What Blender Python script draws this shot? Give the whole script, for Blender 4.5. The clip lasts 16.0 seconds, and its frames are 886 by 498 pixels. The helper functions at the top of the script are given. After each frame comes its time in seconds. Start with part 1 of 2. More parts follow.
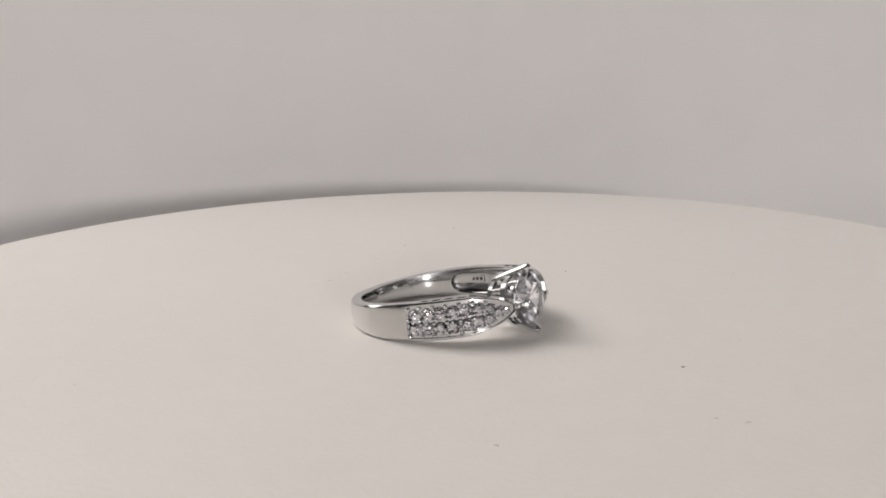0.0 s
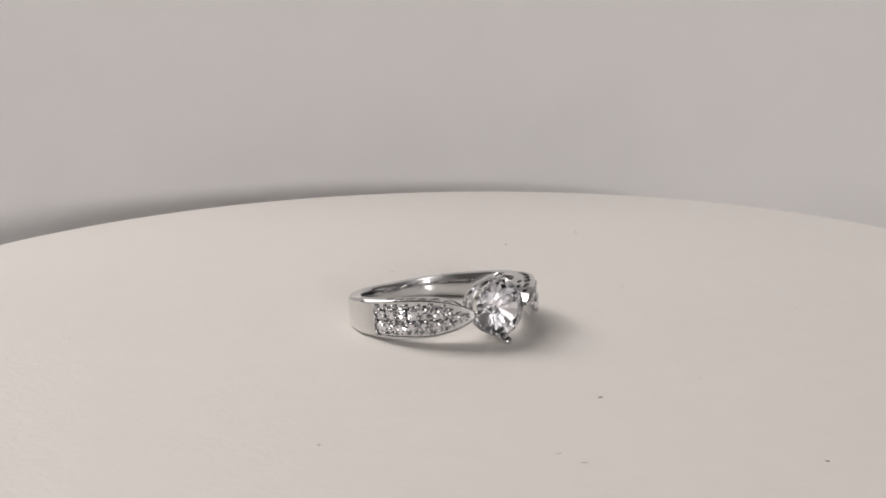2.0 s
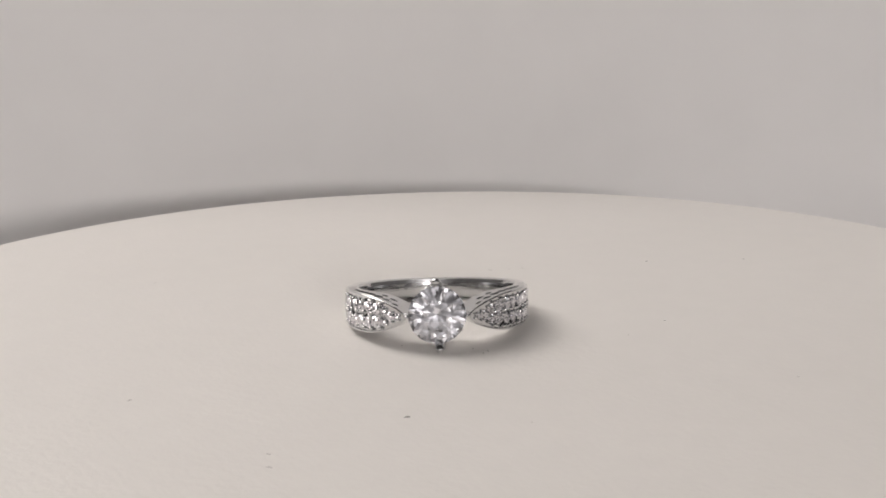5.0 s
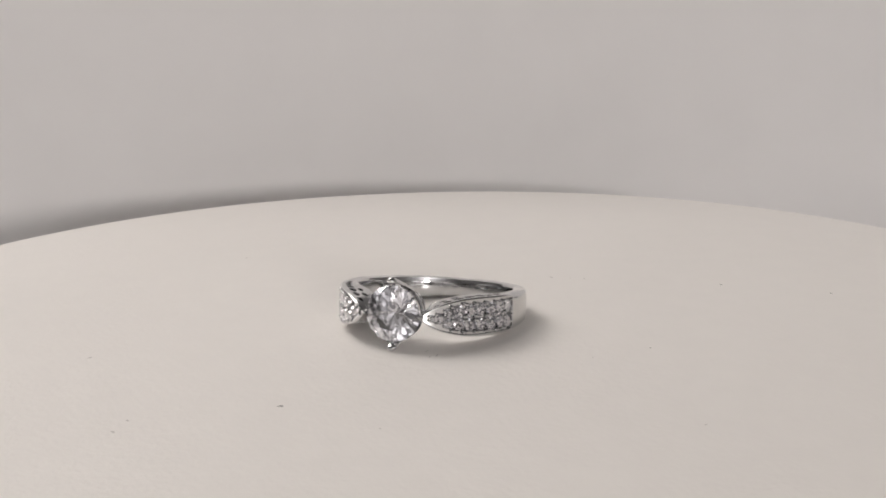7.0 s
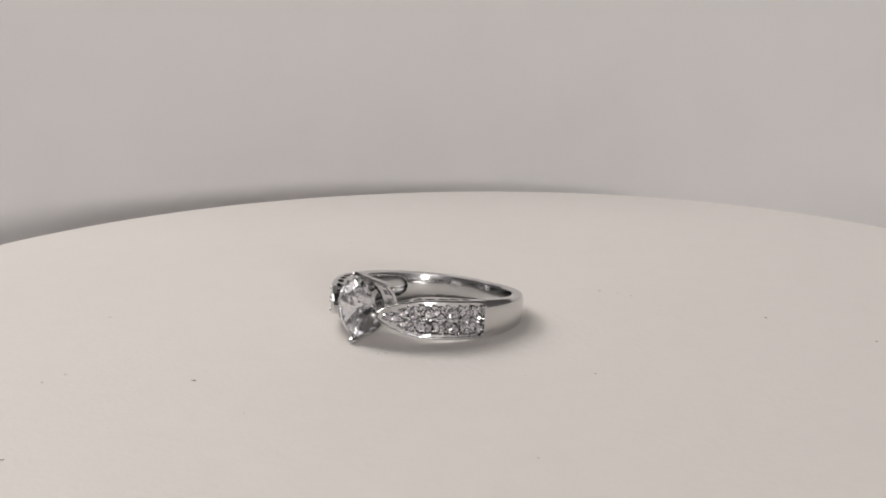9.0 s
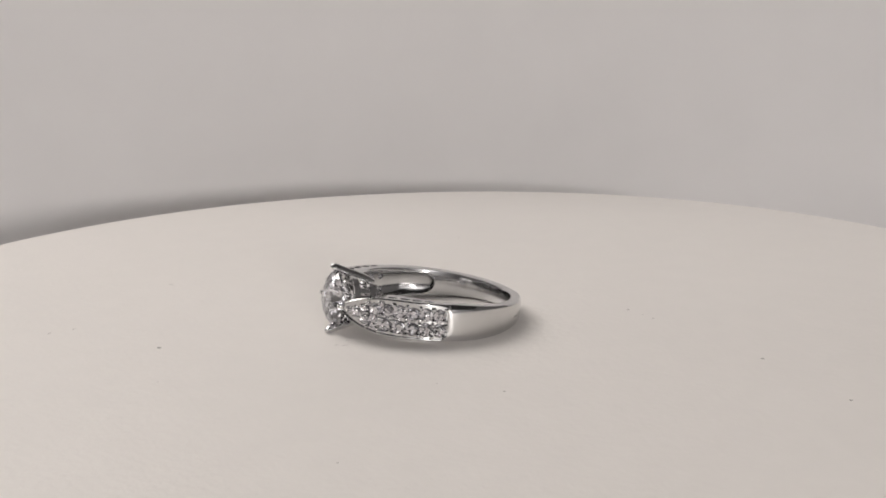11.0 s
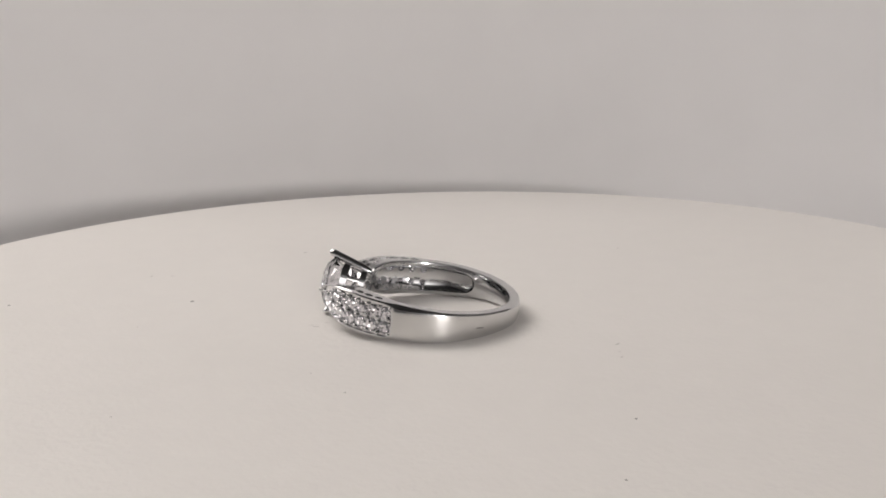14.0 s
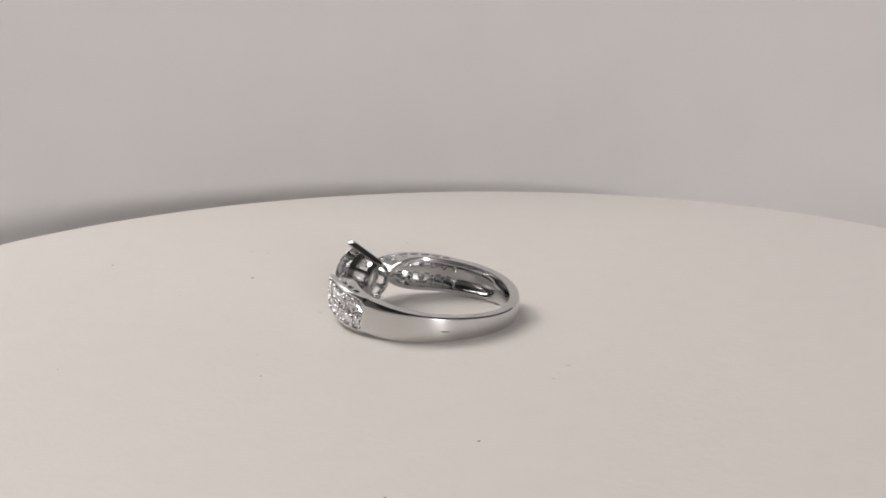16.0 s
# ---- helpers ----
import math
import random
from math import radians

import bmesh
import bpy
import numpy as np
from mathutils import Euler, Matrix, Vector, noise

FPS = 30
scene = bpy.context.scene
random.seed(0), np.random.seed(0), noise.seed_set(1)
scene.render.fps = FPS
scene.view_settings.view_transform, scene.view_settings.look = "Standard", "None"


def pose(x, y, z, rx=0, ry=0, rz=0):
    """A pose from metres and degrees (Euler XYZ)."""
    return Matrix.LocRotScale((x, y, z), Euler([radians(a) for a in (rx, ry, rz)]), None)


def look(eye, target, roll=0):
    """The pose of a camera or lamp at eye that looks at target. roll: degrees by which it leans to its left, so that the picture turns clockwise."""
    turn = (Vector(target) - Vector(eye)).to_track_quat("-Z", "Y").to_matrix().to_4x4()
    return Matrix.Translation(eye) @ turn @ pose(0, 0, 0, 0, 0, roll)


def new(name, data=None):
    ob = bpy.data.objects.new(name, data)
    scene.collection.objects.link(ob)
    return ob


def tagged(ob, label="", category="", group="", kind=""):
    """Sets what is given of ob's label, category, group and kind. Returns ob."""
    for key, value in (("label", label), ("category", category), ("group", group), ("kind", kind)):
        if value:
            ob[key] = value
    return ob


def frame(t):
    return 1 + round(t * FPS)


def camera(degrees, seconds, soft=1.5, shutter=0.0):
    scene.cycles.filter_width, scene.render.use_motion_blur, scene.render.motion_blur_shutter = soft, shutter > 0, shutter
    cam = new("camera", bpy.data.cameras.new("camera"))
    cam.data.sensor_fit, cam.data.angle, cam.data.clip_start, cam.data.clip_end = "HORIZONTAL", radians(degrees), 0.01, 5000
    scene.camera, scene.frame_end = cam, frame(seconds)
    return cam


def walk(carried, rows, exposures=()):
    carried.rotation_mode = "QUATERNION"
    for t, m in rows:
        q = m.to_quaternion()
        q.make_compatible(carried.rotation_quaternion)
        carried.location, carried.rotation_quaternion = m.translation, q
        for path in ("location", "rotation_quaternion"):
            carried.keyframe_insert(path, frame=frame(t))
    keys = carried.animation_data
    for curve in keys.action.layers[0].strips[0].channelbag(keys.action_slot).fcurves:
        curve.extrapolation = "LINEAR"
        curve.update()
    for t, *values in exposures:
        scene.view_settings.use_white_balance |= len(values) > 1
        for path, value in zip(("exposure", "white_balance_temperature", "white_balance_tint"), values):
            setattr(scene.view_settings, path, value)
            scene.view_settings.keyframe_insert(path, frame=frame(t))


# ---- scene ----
MM = 0.001
cam = camera(40.83, 16.0, soft=1.8)
EYE = Vector((0.00125, -0.13701, 0.04086))
DOWN, ASIDE = radians(13.339), -0.00173
VIEW = look(EYE, EYE + Vector((math.sin(ASIDE) * math.cos(DOWN), math.cos(ASIDE) * math.cos(DOWN), -math.sin(DOWN))), -1.275)
walk(cam, [(0.0, VIEW), (16.0, VIEW)])

# ---- light ----
scene.view_settings.exposure = 0.25
world = bpy.data.worlds.new("dim_room")
scene.world = world
world.use_nodes = True
world.node_tree.nodes["Background"].inputs[0].default_value = (0.9, 0.95, 1.0, 1)
world.node_tree.nodes["Background"].inputs[1].default_value = 0.05


def area_lamp(name, eye, target, width, height, watts, colour):
    data = bpy.data.lights.new(name, "AREA")
    data.shape, data.size, data.size_y = "RECTANGLE", width, height
    data.energy, data.color = watts, colour
    ob = new(name, data)
    ob.matrix_world = look(eye, target)
    return ob


# unseen lamps added at the back left for the soft shadows and platter brightness
for eye, wide, watts in (((-0.70, 0.50, 0.78), 0.50, 3.1), ((-0.85, 0.50, 0.70), 0.56, 1.8), ((-0.52, 0.42, 1.15), 0.90, 6.6)):
    area_lamp("back_left_light", eye, (0.0, 0.0, 0.0), wide, wide, watts, (1.0, 0.950, 0.905))
# unseen lamp added at the front right, for the band's glint and the backdrop
area_lamp("front_right_light", (0.36, -1.25, 0.205), (0.0, 0.10, 0.0), 0.10, 0.085, 5.3, (1.0, 0.955, 0.92))
# added fill: brightens the unseen south wall, which bounces onto the set
area_lamp("bounce_fill_light", (0.45, -1.00, 0.95), (0.47, -1.60, 0.93), 0.40, 0.30, 25.0, (1.0, 0.97, 0.95))


# ---- materials ----
def material(name, colour, rough=0.5, metal=0.0, vary=0.06, grain=400.0, patch=25.0, bump=0.05, bump_scale=900.0):
    """A surface with patches and grain in its colour and gloss, and fine relief."""
    m = bpy.data.materials.new(name)
    m.use_nodes = True
    t = m.node_tree
    p = t.nodes["Principled BSDF"]
    co = t.nodes.new("ShaderNodeTexCoord")

    def noise_node(scale, detail):
        n = t.nodes.new("ShaderNodeTexNoise")
        n.inputs["Scale"].default_value, n.inputs["Detail"].default_value = scale, detail
        t.links.new(co.outputs["Object"], n.inputs["Vector"])
        return n

    big, small, fine = noise_node(patch, 3), noise_node(grain, 5), noise_node(bump_scale, 3)
    add = t.nodes.new("ShaderNodeMath")
    add.operation = "ADD"
    t.links.new(big.outputs["Fac"], add.inputs[0])
    t.links.new(small.outputs["Fac"], add.inputs[1])
    ramp = t.nodes.new("ShaderNodeValToRGB")
    ramp.color_ramp.elements[0].position, ramp.color_ramp.elements[1].position = 0.35, 0.65
    half = t.nodes.new("ShaderNodeMath")
    half.operation, half.inputs[1].default_value = "MULTIPLY", 0.5
    t.links.new(add.outputs[0], half.inputs[0])
    t.links.new(half.outputs[0], ramp.inputs[0])
    for el, k in zip(ramp.color_ramp.elements, (1 - vary, 1 + vary)):
        el.color = (*(min(1.0, c * k) for c in colour), 1)
    t.links.new(ramp.outputs[0], p.inputs["Base Color"])
    gloss = t.nodes.new("ShaderNodeMapRange")
    gloss.inputs["To Min"].default_value, gloss.inputs["To Max"].default_value = rough * 0.8, min(1.0, rough * 1.2)
    t.links.new(half.outputs[0], gloss.inputs["Value"])
    t.links.new(gloss.outputs[0], p.inputs["Roughness"])
    p.inputs["Metallic"].default_value = metal
    bp = t.nodes.new("ShaderNodeBump")
    bp.inputs["Strength"].default_value, bp.inputs["Distance"].default_value = bump, 0.0002
    t.links.new(fine.outputs["Fac"], bp.inputs["Height"])
    t.links.new(bp.outputs[0], p.inputs["Normal"])
    return m


def gem_material(name, ior, cells=0.0, turn=0.0, gloss_share=0.0):
    """Clear cut stone; with cells, an added mirror layer with turned normals imitates sparkle."""
    m = bpy.data.materials.new(name)
    m.use_nodes = True
    t = m.node_tree
    t.nodes.remove(t.nodes["Principled BSDF"])
    g = t.nodes.new("ShaderNodeBsdfGlass")
    g.inputs["Color"].default_value = (0.985, 0.985, 1.0, 1)
    g.inputs["IOR"].default_value, g.inputs["Roughness"].default_value = ior, 0.0
    t.links.new(g.outputs[0], t.nodes["Material Output"].inputs["Surface"])
    if cells:
        # sparkle layer: mirror normals turned at random cell by cell, over the cut facets
        co = t.nodes.new("ShaderNodeTexCoord")
        vor = t.nodes.new("ShaderNodeTexVoronoi")
        vor.inputs["Scale"].default_value = cells
        t.links.new(co.outputs["Object"], vor.inputs["Vector"])
        mid = t.nodes.new("ShaderNodeVectorMath")
        mid.operation, mid.inputs[1].default_value = "SUBTRACT", (0.5, 0.5, 0.5)
        t.links.new(vor.outputs["Color"], mid.inputs[0])
        amount = t.nodes.new("ShaderNodeVectorMath")
        amount.operation = "SCALE"
        amount.inputs["Scale"].default_value = turn
        t.links.new(mid.outputs[0], amount.inputs[0])
        geo = t.nodes.new("ShaderNodeNewGeometry")
        add = t.nodes.new("ShaderNodeVectorMath")
        t.links.new(geo.outputs["Normal"], add.inputs[0])
        t.links.new(amount.outputs[0], add.inputs[1])
        unit = t.nodes.new("ShaderNodeVectorMath")
        unit.operation = "NORMALIZE"
        t.links.new(add.outputs[0], unit.inputs[0])
        gloss = t.nodes.new("ShaderNodeBsdfGlossy")
        gloss.inputs["Color"].default_value = (0.96, 0.95, 0.985, 1)
        gloss.inputs["Roughness"].default_value = 0.02
        t.links.new(unit.outputs[0], gloss.inputs["Normal"])
        mix = t.nodes.new("ShaderNodeMixShader")
        mix.inputs[0].default_value = gloss_share
        t.links.new(g.outputs[0], mix.inputs[1])
        t.links.new(gloss.outputs[0], mix.inputs[2])
        t.links.new(mix.outputs[0], t.nodes["Material Output"].inputs["Surface"])
    return m


SILVER = material("polished_silver", (0.685, 0.685, 0.69), 0.10, 1.0, 0.03, 900, 150, 0.05, 1800)
BAND = material("polished_silver_band", (0.685, 0.685, 0.69), 0.10, 1.0, 0.03, 900, 150, 0.05, 1800)
SATIN = material("worn_silver_band", (0.69, 0.685, 0.675), 0.20, 1.0, 0.04, 900, 150, 0.08, 2600)
STONE = gem_material("clear_zirconia", 2.15)
CHIP = gem_material("clear_zirconia_chip", 2.2, 4000.0, 1.4, 0.68)
TABLE_WHITE = material("turntable_white_plastic", (0.80, 0.765, 0.735), 0.50, 0.0, 0.016, 260, 18, 0.28, 1100)
PAPER = material("white_backdrop_paper", (0.775, 0.755, 0.748), 0.85, 0.0, 0.018, 60, 6, 0.05, 500)
# unseen enclosure; its top is dark so the ring's bevels reflect black
SURROUND = material("grey_surround", (0.25, 0.245, 0.245), 0.9, 0.0, 0.05, 20, 2, 0.05, 60)
DARK = material("dark_surround_top", (0.05, 0.05, 0.05), 0.9, 0.0, 0.05, 20, 2, 0.05, 60)
GREY_PLASTIC = material("grey_plastic", (0.25, 0.245, 0.24), 0.5, 0.0, 0.04, 200, 20, 0.05, 900)
DARK_SILVER = material("dark_silver", (0.16, 0.155, 0.15), 0.35, 1.0, 0.15, 2000, 600, 0.2, 4000)
DIRT = material("grey_dirt", (0.34, 0.32, 0.30), 0.9, 0.0, 0.15, 3000, 700, 0.2, 4000)
SMEAR = material("grey_smear", (0.60, 0.57, 0.545), 0.8, 0.0, 0.12, 3000, 700, 0.2, 4000)


# ---- mesh helpers ----
def part(name, bm, mat, parent=None, label="", smooth=30):
    """Links a bmesh as one mesh object, under parent where there is one."""
    me = bpy.data.meshes.new(name)
    bmesh.ops.recalc_face_normals(bm, faces=bm.faces[:])
    bm.to_mesh(me)
    bm.free()
    me.materials.append(mat)
    if smooth:
        me.shade_smooth()
        me.set_sharp_from_angle(angle=radians(smooth))
    ob = new(name, me)
    if parent is not None:
        ob.parent = parent
    if label:
        tagged(ob, label)
    return ob


def share(name, me, m, parent):
    ob = new(name, me)
    ob.parent = parent
    ob.matrix_basis = m
    return ob


def loft(loops, close_ends=True):
    """A skin over rings of points that all have the same count."""
    bm = bmesh.new()
    vs = [[bm.verts.new(p) for p in lp] for lp in loops]
    n = len(vs[0])
    for a, b in zip(vs, vs[1:]):
        for i in range(n):
            bm.faces.new((a[i], a[(i + 1) % n], b[(i + 1) % n], b[i]))
    if close_ends:
        bm.faces.new(vs[0][::-1])
        bm.faces.new(vs[-1])
    return bm


def turned(profile, n=96):
    """A body of revolution about z from (radius, height) pairs."""
    bm = bmesh.new()
    rows = []
    for r, h in profile:
        if r < 1e-9:
            rows.append([bm.verts.new((0, 0, h))])
        else:
            rows.append([bm.verts.new((r * math.cos(2 * math.pi * i / n), r * math.sin(2 * math.pi * i / n), h)) for i in range(n)])
    for a, b in zip(rows, rows[1:]):
        for i in range(n):
            j = (i + 1) % n
            if len(a) == 1:
                bm.faces.new((a[0], b[i], b[j]))
            elif len(b) == 1:
                bm.faces.new((a[i], a[j], b[0]))
            else:
                bm.faces.new((a[i], a[j], b[j], b[i]))
    return bm


def curve(table, x):
    """A smooth value between the pairs of a short table."""
    xs, ys = [a for a, _ in table], [b for _, b in table]
    if x <= xs[0]:
        return ys[0]
    if x >= xs[-1]:
        return ys[-1]
    k = next(i for i in range(len(xs) - 1) if xs[i] <= x <= xs[i + 1])
    d = [(b - a) / (q - p) for p, q, a, b in zip(xs, xs[1:], ys, ys[1:])]

    def slope(i):
        if i == 0:
            return d[0]
        if i == len(xs) - 1:
            return d[-1]
        return 0.0 if d[i - 1] * d[i] <= 0 else 2 * d[i - 1] * d[i] / (d[i - 1] + d[i])

    h = xs[k + 1] - xs[k]
    u = (x - xs[k]) / h
    return ((1 + 2 * u) * (1 - u) ** 2 * ys[k] + u * (1 - u) ** 2 * h * slope(k)
            + u * u * (3 - 2 * u) * ys[k + 1] + u * u * (u - 1) * h * slope(k + 1))


def bar(points, wide, thick, side, taper=None, n=12, e=0.55):
    """A bar with rounded section along points; side is the direction of its width."""
    loops = []
    pts = [Vector(p) for p in points]
    for i, p in enumerate(pts):
        a, b = pts[max(0, i - 1)], pts[min(len(pts) - 1, i + 1)]
        along = (b - a).normalized()
        s = (Vector(side) - along * along.dot(Vector(side))).normalized()
        up = along.cross(s)
        k = taper[i] if taper else 1.0
        lp = []
        for j in range(n):
            c, d = math.cos(2 * math.pi * j / n), math.sin(2 * math.pi * j / n)
            lp.append(p + s * (math.copysign(abs(c) ** e, c) * wide / 2 * k) + up * (math.copysign(abs(d) ** e, d) * thick / 2 * k))
        loops.append(lp)
    return loft(loops)


# ---- the setting ----
def backdrop():
    """A paper sweep: floor, curve and upright wall in one thick sheet."""
    FLOOR, Y, R, T = -0.034, 0.135, 0.03, 0.002
    arc = [math.pi / 2 * i / 16 for i in range(17)]
    top = [(-0.25, FLOOR)] + [(Y - R + R * math.sin(a), FLOOR + R - R * math.cos(a)) for a in arc] + [(Y, 0.100)]
    under = [(-0.25, FLOOR - T)] + [(Y - R + (R + T) * math.sin(a), FLOOR + R - (R + T) * math.cos(a)) for a in arc] + [(Y + T, 0.100)]
    loop = top + under[::-1]

    def bow(x):
        # the sheet is curled back at both sides, a shape added to grade its shading
        if x < -0.085:
            d = min(-0.085 - x, 0.03)
            return 4.0 * d * d + 0.24 * (-0.115 - x if x < -0.115 else 0.0)
        d = min(max(x - 0.03, 0.0), 0.09)
        return 1.0 * d * d + 0.18 * max(x - 0.12, 0.0)

    xs = [-0.24 + 0.48 * i / 64 for i in range(65)]
    ob = part("backdrop", loft([[(x, y + bow(x), z) for y, z in loop] for x in xs]), PAPER, None, "", 60)
    tagged(ob, "plain white paper sweep behind and under the turntable", "backdrop", kind="structure")


def slab(name, lo, hi, mat, label, category):
    bm = bmesh.new()
    bmesh.ops.create_cube(bm, size=1)
    for v in bm.verts:
        v.co = [a + (b - a) * (c + 0.5) for a, b, c in zip(lo, hi, v.co)]
    return tagged(part(name, bm, mat, smooth=0), label, category, kind="structure")


def room():
    """An unseen enclosure added round the set for reflections and bounced light."""
    a, b, c, d, h, t = -1.3, 1.3, -1.6, 0.85, 1.35, 0.03
    slab("floor", (a, c, -0.09), (b, d, -0.04), SURROUND, "unseen grey surface added under the paper", "floor")
    slab("ceiling", (a, c, h), (b, d, h + t), DARK, "unseen dark ceiling added to darken reflections in the ring", "ceiling")
    slab("surround_west", (a - t, c, -0.09), (a, d, h + t), SURROUND, "unseen grey wall added for reflections and bounced light", "wall")
    slab("surround_east", (b, c, -0.09), (b + t, d, h + t), SURROUND, "unseen grey wall added for reflections and bounced light", "wall")
    slab("surround_south", (a, c - t, -0.09), (b, c, h + t), SURROUND, "unseen grey wall added for reflections and bounced light", "wall")
    slab("surround_north", (a, d, -0.09), (b, d + t, h + t), SURROUND, "unseen grey wall added for reflections and bounced light", "wall")


# ---- the turntable ----
RADIUS = 0.08205


def turntable():
    thing = new("turntable")
    tagged(thing, "round white plastic turntable with a matt top", "turntable")
    prof = [(0, 0), (RADIUS - 0.0006, 0)]
    prof += [(RADIUS - 0.0006 + 0.0006 * math.sin(a), -0.0006 + 0.0006 * math.cos(a)) for a in [math.pi / 2 * i / 5 for i in range(1, 6)]]
    prof += [(RADIUS, -0.009), (RADIUS - 0.002, -0.011), (0, -0.011)]
    part("platter", turned(prof, 256), TABLE_WHITE, thing, "white matt plastic platter", 40)
    base = [(0, -0.0112), (0.060, -0.0112), (0.060, -0.030), (0.062, -0.0335), (0, -0.0335)]
    part("base", turned(base, 96), GREY_PLASTIC, thing, "grey plastic base")
    # marks on the platter: radius in mm, angle in degrees, size in mm, length to width
    specks = ((38.8, 97.1, 0.17, 1.0), (49.9, 86.8, 0.14, 1.2), (27.0, 49.2, 0.12, 1.0), (32.5, -38.0, 0.20, 1.6), (55.3, -31.0, 0.18, 1.2), (11.5, -52.6, 0.07, 1.0))
    smears = ((23.3, 127.9, 0.17, 2.2), (25.7, 119.1, 0.12, 2.0), (24.6, 122.4, 0.10, 1.4), (40.0, -82.2, 0.20, 1.5), (43.5, 23.6, 0.14, 1.0),
              (35.5, -18.9, 0.12, 1.0), (23.4, 34.9, 0.10, 1.4), (42.7, -150.0, 0.15, 1.0), (14.4, -10.3, 0.12, 3.2), (14.9, -13.2, 0.10, 2.6),
              (13.0, -15.2, 0.11, 2.4), (45.5, -51.3, 0.14, 2.4), (43.0, -53.1, 0.12, 2.6))
    for marks, mat, kind, high in ((specks, DIRT, "speck of grey dirt", 0.05), (smears, SMEAR, "faint grey smear", 0.012)):
        for r, a, size, long in marks:
            bm = turned([(0, high * MM), (0.5, high * 0.8 * MM), (0.85, high * 0.5 * MM), (1.0, 0.0)], 13)
            for v in bm.verts:
                k = 1 + 0.6 * noise.noise(Vector((v.co.x * 2 + r, v.co.y * 2, 0)))
                v.co.x, v.co.y = v.co.x * k * size * long * MM, (v.co.y * k + 0.5 * v.co.x * v.co.x * math.sin(r)) * size * MM
            ob = part("dirt_mark", bm, mat, thing, "tiny " + kind)
            ob.matrix_basis = pose(r * MM * math.cos(radians(a)), r * MM * math.sin(radians(a)), 0.00001, 0, 0, a * 3)
    return thing


# ---- the ring, in mm: x towards the stone, z along the finger ----
OUTER = [(15.2, 13.1), (22, 12.75), (30, 12.33), (45, 11.66), (60, 11.20), (77, 10.80), (95, 10.80), (112, 10.74), (132, 10.58), (150, 10.47), (180, 10.5)]
INNER = [(15.2, 8.6), (30, 8.95), (60, 9.1), (110, 9.15), (180, 9.2)]
HALF = [(15.2, 0.20), (18, 0.70), (22, 1.18), (30, 1.74), (40, 2.10), (50, 2.19), (60, 2.18), (77, 2.11), (95, 1.97), (113, 1.70), (132, 1.45), (150, 1.28), (180, 1.11)]
SHIFT = [(15.2, -0.08), (50, -0.21), (77, -0.28), (95, -0.26), (113, -0.18), (132, -0.07), (150, 0.0)]
EDGE = 77.0
PAVE_ROWS = [(72.4, 0.80), (64.6, 0.82), (56.8, 0.83), (49.2, 0.83), (41.9, 0.78), (35.2, 0.70)]


def section(deg, sign=1):
    """The band's closed section at an angle from the stone: pairs of radius and height. Only one flank has the broad bevel."""
    ro, ri, hw = curve(OUTER, deg), curve(INNER, deg), curve(HALF, deg)
    groove = 0.27 if deg < EDGE else 0.0
    bevel = [(30, 0.10), (70, 0.14), (77, 0.32), (78.5, 0.50), (90, 0.42), (104, 0.27), (117, 0.17), (180, 0.15)] if sign > 0 else [(30, 0.10), (70, 0.14), (80, 0.24), (115, 0.20), (180, 0.15)]
    ch = min(curve(bevel, deg), hw * 0.35)
    k = 0.0 if deg > 114 else (1.0 if deg < 104 else math.sqrt(max(0.0, 1 - ((deg - 104) / 10) ** 2)))
    k *= curve([(15.2, 0.0), (20, 0.2), (28, 1.0)], deg)
    rw = max(0.08, (hw - 0.5) * (0.12 + 0.88 * k))
    rd = (ro - ri - 0.56) * min(1.0, k * 1.3) * (1.0 if deg < 88 else curve([(88, 1.0), (114, 0.5)], deg))
    swell = 0.07 * min(1.0, max(0.0, deg - EDGE) / 1.5)

    def side(rim):
        """One half of the section, from the outer face over the rim to the hollow inside."""
        wi = hw - min(rim, hw * 0.55)
        pts = [(ro - groove, wi), (ro - 0.01, wi + 0.03), (ro, hw - ch * 1.30), (ro - ch * 0.05, hw - ch * 1.02), (ro - ch * 0.12, hw - ch * 0.88), (ro - ch * 0.96, hw - ch * 0.05),
               (ro - ch, hw), (ro - ch - 0.1, hw), (ri + 0.40, hw), (ri + 0.28, hw - 0.003), (ri + 0.07, hw - 0.07), (ri, hw - 0.28),
               (ri, rw), (ri + rd * 0.45, rw * 0.96), (ri + rd * 0.8, rw * 0.74), (ri + rd * 0.96, rw * 0.4)]
        if deg >= EDGE:
            edge = (hw - ch) ** 2
            pts[0] = (ro + swell * (1 - (hw * 0.35) ** 2 / edge), hw * 0.35)
            pts[1] = (ro + swell * (1 - (hw * 0.58) ** 2 / edge), hw * 0.58)
        return pts

    return [(ro - groove + swell, 0.0)] + side(curve([(15.2, 0.12), (30, 0.20), (50, 0.33), (77, 0.42)], deg)) + [(ri + rd, 0.0)] + [(a, -b) for a, b in side(curve([(15.2, 0.12), (30, 0.19), (60, 0.31)], deg))[::-1]]


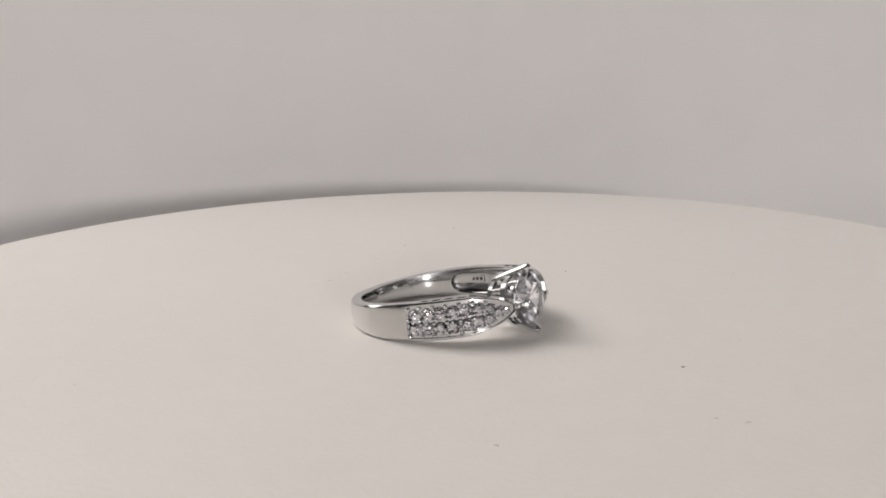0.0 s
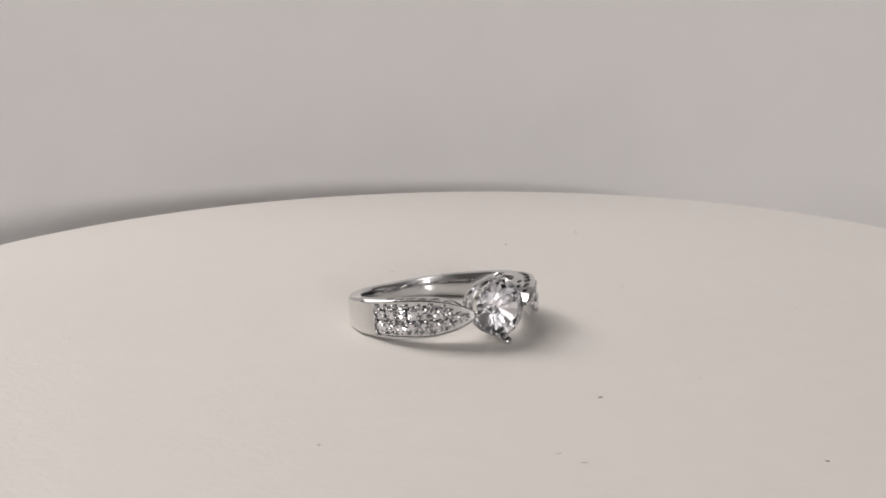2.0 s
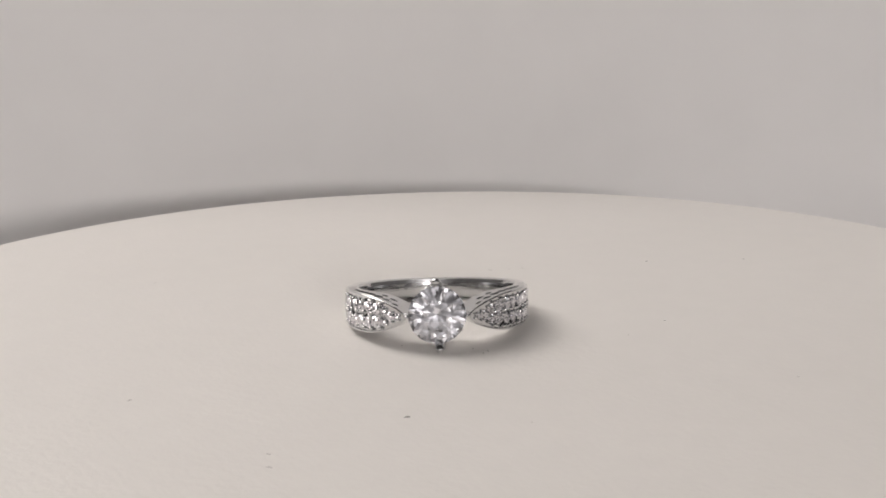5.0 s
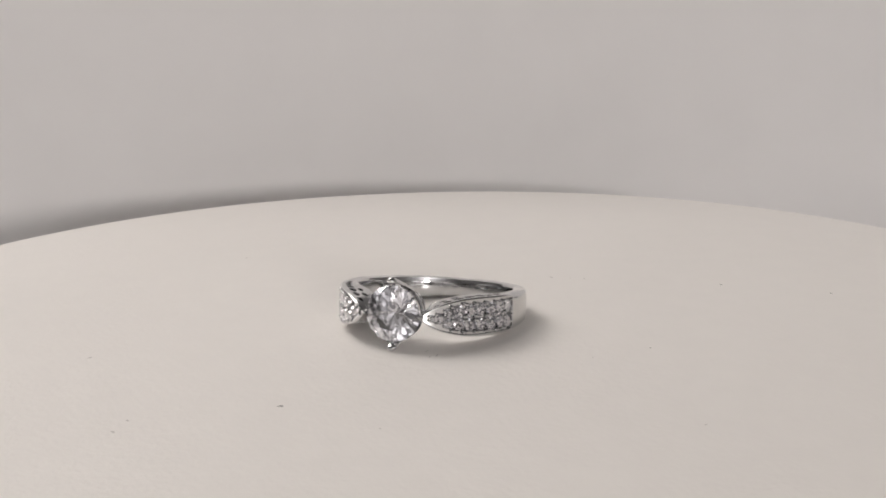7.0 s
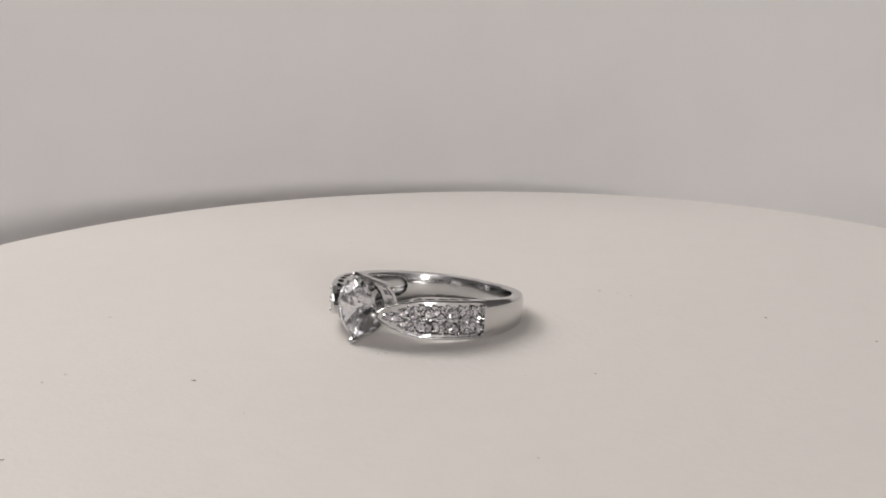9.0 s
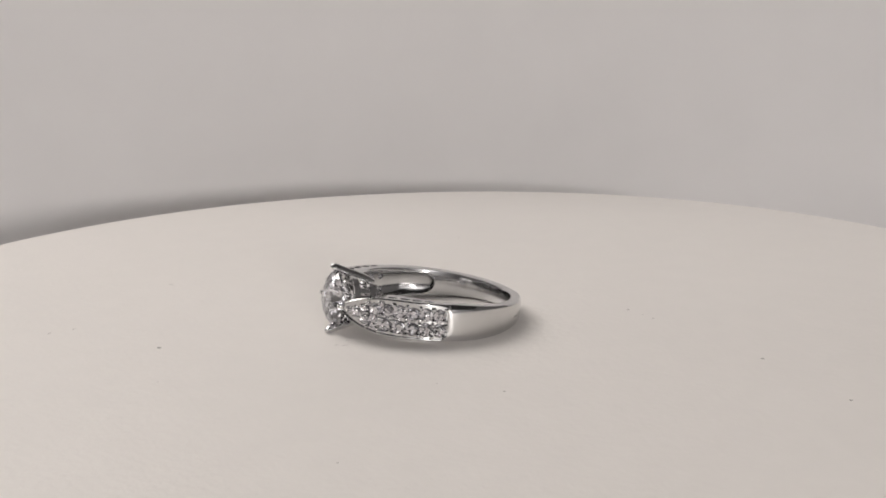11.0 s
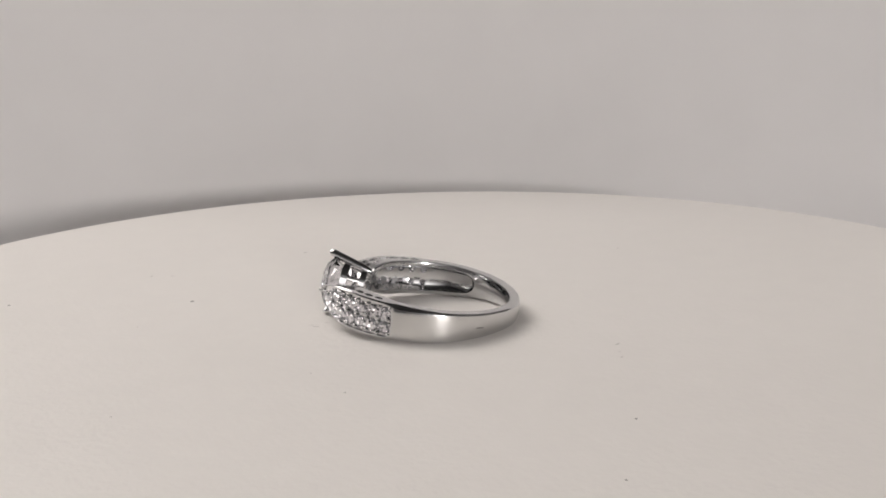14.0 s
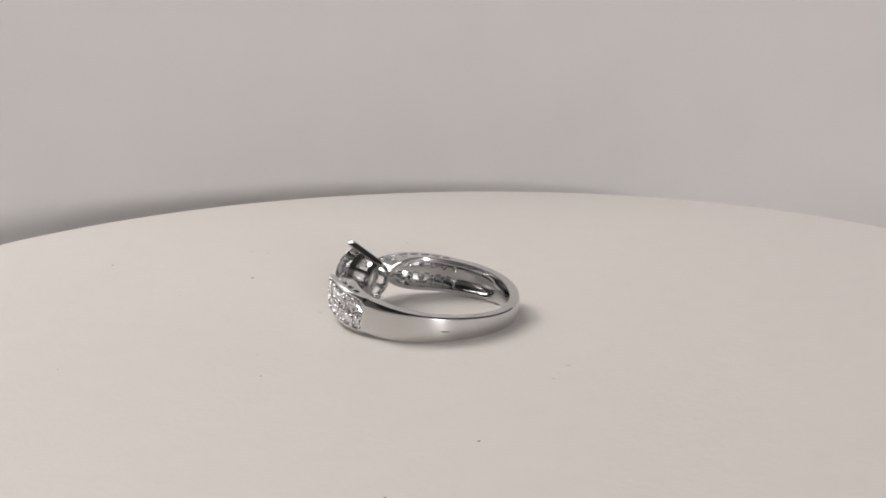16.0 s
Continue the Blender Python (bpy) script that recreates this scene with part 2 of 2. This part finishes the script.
def ring_band(ring):
    degs = [15.2 + i * 0.9 for i in range(68)] + [EDGE - 0.02, EDGE + 0.02] + [EDGE + 1 + i * 1.0 for i in range(38)] + [116 + i * 2.5 for i in range(26)] + [180]
    degs = sorted(set(d for d in degs))
    full = degs + [360 - d for d in degs[:-1]][::-1]
    loops = []
    for d in full:
        s = section(d if d <= 180 else 360 - d, 1 if d <= 180 else -1)
        sh = curve(SHIFT, d if d <= 180 else 360 - d)
        c, w = math.cos(radians(d)), math.sin(radians(d))
        loops.append([(r * c * MM, r * w * MM, (z + sh) * MM) for r, z in s])
    band = part("band", loft(loops), BAND, ring, "polished silver band with open shoulders", 0)
    # slots that open the side walls of both shoulders
    bm = bmesh.new()
    def drill(m, radius, deep, segments=14):
        got = bmesh.ops.create_cone(bm, segments=segments, radius1=radius * MM, radius2=radius * MM, depth=deep * MM, cap_ends=True)
        bmesh.ops.transform(bm, matrix=m, verts=got["verts"])

    for sign in (1, -1):
        # lens-shaped openings in both side walls under the rim, and a shorter row below towards the head
        for d, down, k in ((23, 0.85, 0.7), (29, 0.92, 0.9), (35.6, 0.95, 1.0), (42.6, 0.95, 1.0), (50, 0.95, 1.0), (57.4, 0.92, 0.95), (65, 0.9, 0.85),
                           (27, 1.95, 0.75), (34.5, 1.9, 0.7)):
            for up in (1, -1):
                m = Matrix.Rotation(radians(sign * d), 4, "Z") @ Matrix.Translation(((curve(OUTER, d) - down) * MM, 0, (up * curve(HALF, d) + curve(SHIFT, d)) * MM))
                drill(m @ Matrix.Diagonal((0.38 * k, 0.62 * k, 1, 1)), 1.0, 0.5)
        # open backs behind the small stones
        for d, w in PAVE_ROWS:
            for up in (1, -1):
                drill(on_panel(sign * d, up * w, -0.45), 0.40, 1.0, 12)
    cut = part("slot_tool", bm, SILVER, None, "", 0)
    mod = band.modifiers.new("slots", "BOOLEAN")
    mod.object, mod.operation, mod.solver = cut, "DIFFERENCE", "EXACT"
    bpy.context.view_layer.update()
    old, tool = band.data, cut.data
    me = bpy.data.meshes.new_from_object(band.evaluated_get(bpy.context.evaluated_depsgraph_get()))
    band.modifiers.clear()
    band.data = me
    bpy.data.objects.remove(cut)
    bpy.data.meshes.remove(old)
    bpy.data.meshes.remove(tool)
    me.name = "band"
    me.shade_smooth()
    me.set_sharp_from_angle(angle=radians(33))
    # the plain outer face of the shank is worn to a satin
    me.materials.append(SATIN)
    for face in me.polygons:
        c, n = face.center, face.normal
        if abs(math.degrees(math.atan2(c.y, c.x))) > EDGE and Vector((n.x, n.y)).dot(Vector((c.x, c.y)).normalized()) > 0.993:
            face.material_index = 1
    return band


def hallmark(ring):
    """A small stamped plate inside a shoulder, its marks too worn to read, and a nick on the outside of the band."""
    def spot(deg, r, w):
        return Vector((r * math.cos(radians(deg)), r * math.sin(radians(deg)), w)) * MM

    def plate(a, b, w0, w1, r, thick):
        loops = []
        for i in range(7):
            d = a + (b - a) * i / 6
            loops.append([spot(d, r, w0), spot(d, r, w1), spot(d, r - thick, w1), spot(d, r - thick, w0)])
        return loft(loops)

    floor_r = max(q for q, z in section(94) if z == 0.0 and q < 10.4)
    stamp = part("hallmark_plate", plate(89, 100, -0.35, 0.45, floor_r, 0.09), SILVER, ring, "small stamped silver plate", 30)
    for a in (90.2, 93.4, 96.6):
        part("stamp_bar", plate(a, a + 2.2, -0.15, 0.25, floor_r - 0.09, 0.02), DARK_SILVER, stamp, "dark worn stamp mark", 30)
    # the nick: a slightly proud sliver whose dark colour stands for the dent's shade
    loops = []
    for i in range(9):
        d = 129.8 + 6.4 * i / 8
        h = 0.07 * math.sin(math.pi * (i + 0.5) / 9)
        r = curve(OUTER, d) + 0.075
        loops.append([spot(d, r, -0.22 - h), spot(d, r, -0.22 + h), spot(d, r - 0.2, -0.22 + h), spot(d, r - 0.2, -0.22 - h)])
    part("nick", loft(loops), DARK_SILVER, ring, "small nick in the band, its shade put into a dark colour", 30)


def brilliant(radius, girdle=16, table=0.54):
    """A round brilliant: table up along z, the girdle at z = 0, its facets as a convex hull."""
    bm = bmesh.new()
    R = radius
    n = girdle // 2
    pts = []
    for i in range(n):
        a = 2 * math.pi * i / n
        b = a + math.pi / n
        pts.append((table * R * math.cos(a), table * R * math.sin(a), 0.325 * R))
        pts.append((0.80 * R * math.cos(b), 0.80 * R * math.sin(b), 0.205 * R))
        pts.append((0.26 * R * math.cos(b), 0.26 * R * math.sin(b), -0.655 * R))
    for i in range(girdle):
        a = 2 * math.pi * i / girdle
        pts.append((R * math.cos(a), R * math.sin(a), 0.02 * R))
        pts.append((R * math.cos(a), R * math.sin(a), -0.03 * R))
    pts.append((0, 0, -0.87 * R))
    for p in pts:
        bm.verts.new(p)
    bmesh.ops.convex_hull(bm, input=bm.verts[:])
    bmesh.ops.dissolve_limit(bm, angle_limit=radians(0.8), verts=bm.verts[:], edges=bm.edges[:])
    return bm


def on_panel(deg, w, lift):
    """A pose on the shoulder's outer face: z outwards, lift in mm over the sunken floor."""
    sign = 1 if deg > 0 else -1
    d = abs(deg)
    e = 0.5
    p0, p1 = [Vector((curve(OUTER, x) * math.cos(radians(x)), sign * curve(OUTER, x) * math.sin(radians(x)), 0)) for x in (d - e, d + e)]
    p = (p0 + p1) / 2
    t = (p1 - p0).normalized()
    z = Vector((0, 0, 1))
    out = t.cross(z) * sign
    if out.dot(p) < 0:
        out = -out
    yy = out.cross(t)
    m = Matrix((t, yy, out)).transposed().to_4x4()
    return Matrix.Translation((p + out * (lift - 0.34) + z * (w - 0.05 + curve(SHIFT, d))) * MM) @ m


def pave(ring):
    me = bpy.data.meshes.new("pave_stone")
    bm = brilliant(0.80 * MM, 12, 0.48)
    bm.to_mesh(me)
    bm.free()
    me.materials.append(CHIP)
    bead = bpy.data.meshes.new("bead")
    bm = bmesh.new()
    bmesh.ops.create_icosphere(bm, subdivisions=2, radius=0.215 * MM)
    bm.to_mesh(bead)
    bm.free()
    bead.materials.append(SILVER)
    bead.shade_smooth()
    for sign in (1, -1):
        for d, w in PAVE_ROWS:
            for up in (1, -1):
                share("pave_stone", me, on_panel(sign * d, up * w, 0.15) @ pose(0, 0, 0, random.uniform(-14, 14), random.uniform(-14, 14), random.uniform(0, 45)), ring)
        for d, w, k in ((29.4, 0.58, 0.74), (29.4, -0.58, 0.74), (24.9, 0.0, 0.80), (21.0, 0.0, 0.55)):
            share("pave_stone", me, on_panel(sign * d, w, 0.15) @ pose(0, 0, 0, 0, 0, random.uniform(0, 45)) @ Matrix.Scale(k, 4), ring)
        for d, w in PAVE_ROWS:
            for dd in (-4.0, 4.0):
                if d + dd > 76:
                    dd -= 0.4
                for ww in (-1.55, -0.22, 0.22, 1.55):
                    lim = curve(HALF, d + dd) - 0.50
                    share("bead", bead, on_panel(sign * (d + dd + random.uniform(-0.2, 0.2)), max(-lim, min(lim, ww)), 0.33), ring)
        for d, w in ((27.2, 0.85), (27.2, -0.85), (27.4, 0.1), (23.2, 0.5), (23.2, -0.5), (19.4, 0.22), (19.4, -0.22)):
            share("bead", bead, on_panel(sign * d, w, 0.20) @ Matrix.Scale(0.8, 4), ring)


def head(ring):
    """Basket, prongs and the large stone."""
    for s in (1, -1):
        # the head sits a little askew on the band
        v, du, up = -0.16 * s + 0.06, (-0.22 if s > 0 else 0.04), 0.1
        pts = [Vector((7.6, v * 0.5, 1.95 * s + up)).lerp(Vector((12.6 + du, v, 3.60 * s + up)), i / 8) for i in range(9)]
        pts += [Vector((12.84 + du, v, 3.62 * s + up)), Vector((12.98 + du, v, 3.56 * s + up)), Vector((13.05 + du, v, 3.50 * s + up))]
        tp = [0.6, 0.95] + [1.0] * 7 + [0.95, 0.72, 0.35]
        part("prong", bar([p * MM for p in pts], 1.15 * MM, 1.0 * MM, (0, 1, 0), tp, 16, 1.3), SILVER, ring, "polished silver claw prong", 50)
    for u, r, wide, thick in ((10.35, 2.72, 0.75, 0.36), (8.25, 2.02, 0.62, 0.40)):
        prof = [(r + thick / 2 + wide * 0.16, wide / 2), (r - thick / 2 + wide * 0.16, wide / 2), (r - thick / 2 - wide * 0.16, -wide / 2), (r + thick / 2 - wide * 0.16, -wide / 2)]
        bm = turned([(a * MM, b * MM) for a, b in prof + prof[:1]], 64)
        bmesh.ops.remove_doubles(bm, verts=bm.verts[:], dist=1e-7)
        ob = part("gallery_rail", bm, SILVER, ring, "polished silver gallery rail under the stone", 40)
        ob.matrix_basis = Matrix.Translation((u * MM, 0, 0.08 * MM)) @ pose(0, 0, 0, 0, 90, 0)
    for a in (35, 145, 215, 325):
        c, d = math.cos(radians(a)), math.sin(radians(a))
        pts = [Vector((8.2, 2.0 * c, 2.0 * d)).lerp(Vector((10.4, 2.75 * c, 2.75 * d)), i / 4) * MM for i in range(5)]
        part("strut", bar(pts, 0.6 * MM, 0.4 * MM, (0, -d, c)), SILVER, ring, "", 50)
    for s in (1, -1):
        pts = [Vector((10.2, 2.8 * s, 0)), Vector((11.4, 3.15 * s, 0)), Vector((12.4, 3.42 * s, 0)), Vector((12.75, 3.40 * s, 0)), Vector((12.92, 3.25 * s, 0))]
        part("side_claw", bar([p * MM for p in pts], 0.55 * MM, 0.5 * MM, (0, 0, 1), [1, 1, 1, 0.85, 0.5]), SILVER, ring, "", 50)
    stone = part("round_stone", brilliant(3.20 * MM), STONE, ring, "large clear round brilliant-cut stone", 0)
    stone.matrix_basis = Matrix.Translation((12.2 * MM, 0, 0.08 * MM)) @ pose(0, 0, 0, 0, 90, 0) @ pose(0, 0, 0, 0, 0, 11)


RING_AT = Matrix.Rotation(radians(-33), 4, "Z") @ Matrix.Translation((0.48 * MM, 0.15 * MM, 2.43 * MM)) @ Matrix.Rotation(radians(-6.9), 4, "Y")


def finger_ring():
    ring = new("finger_ring")
    tagged(ring, "polished silver ring with large clear stone, lying on the turntable", "ring")
    ring_band(ring)
    hallmark(ring)
    head(ring)
    pave(ring)
    ring.matrix_basis = RING_AT
    return ring


backdrop()
room()
TABLE = turntable()
RING = finger_ring()


def motions():
    """The platter turns clockwise, seen from above, and carries the ring round with it."""
    times = [0.5 * i for i in range(33)]
    turns = [Matrix.Rotation(-radians(11.311 * t + 0.0014 * t * t), 4, "Z") for t in times]
    walk(TABLE, list(zip(times, turns)))
    walk(RING, [(t, m @ RING_AT) for t, m in zip(times, turns)])


motions()
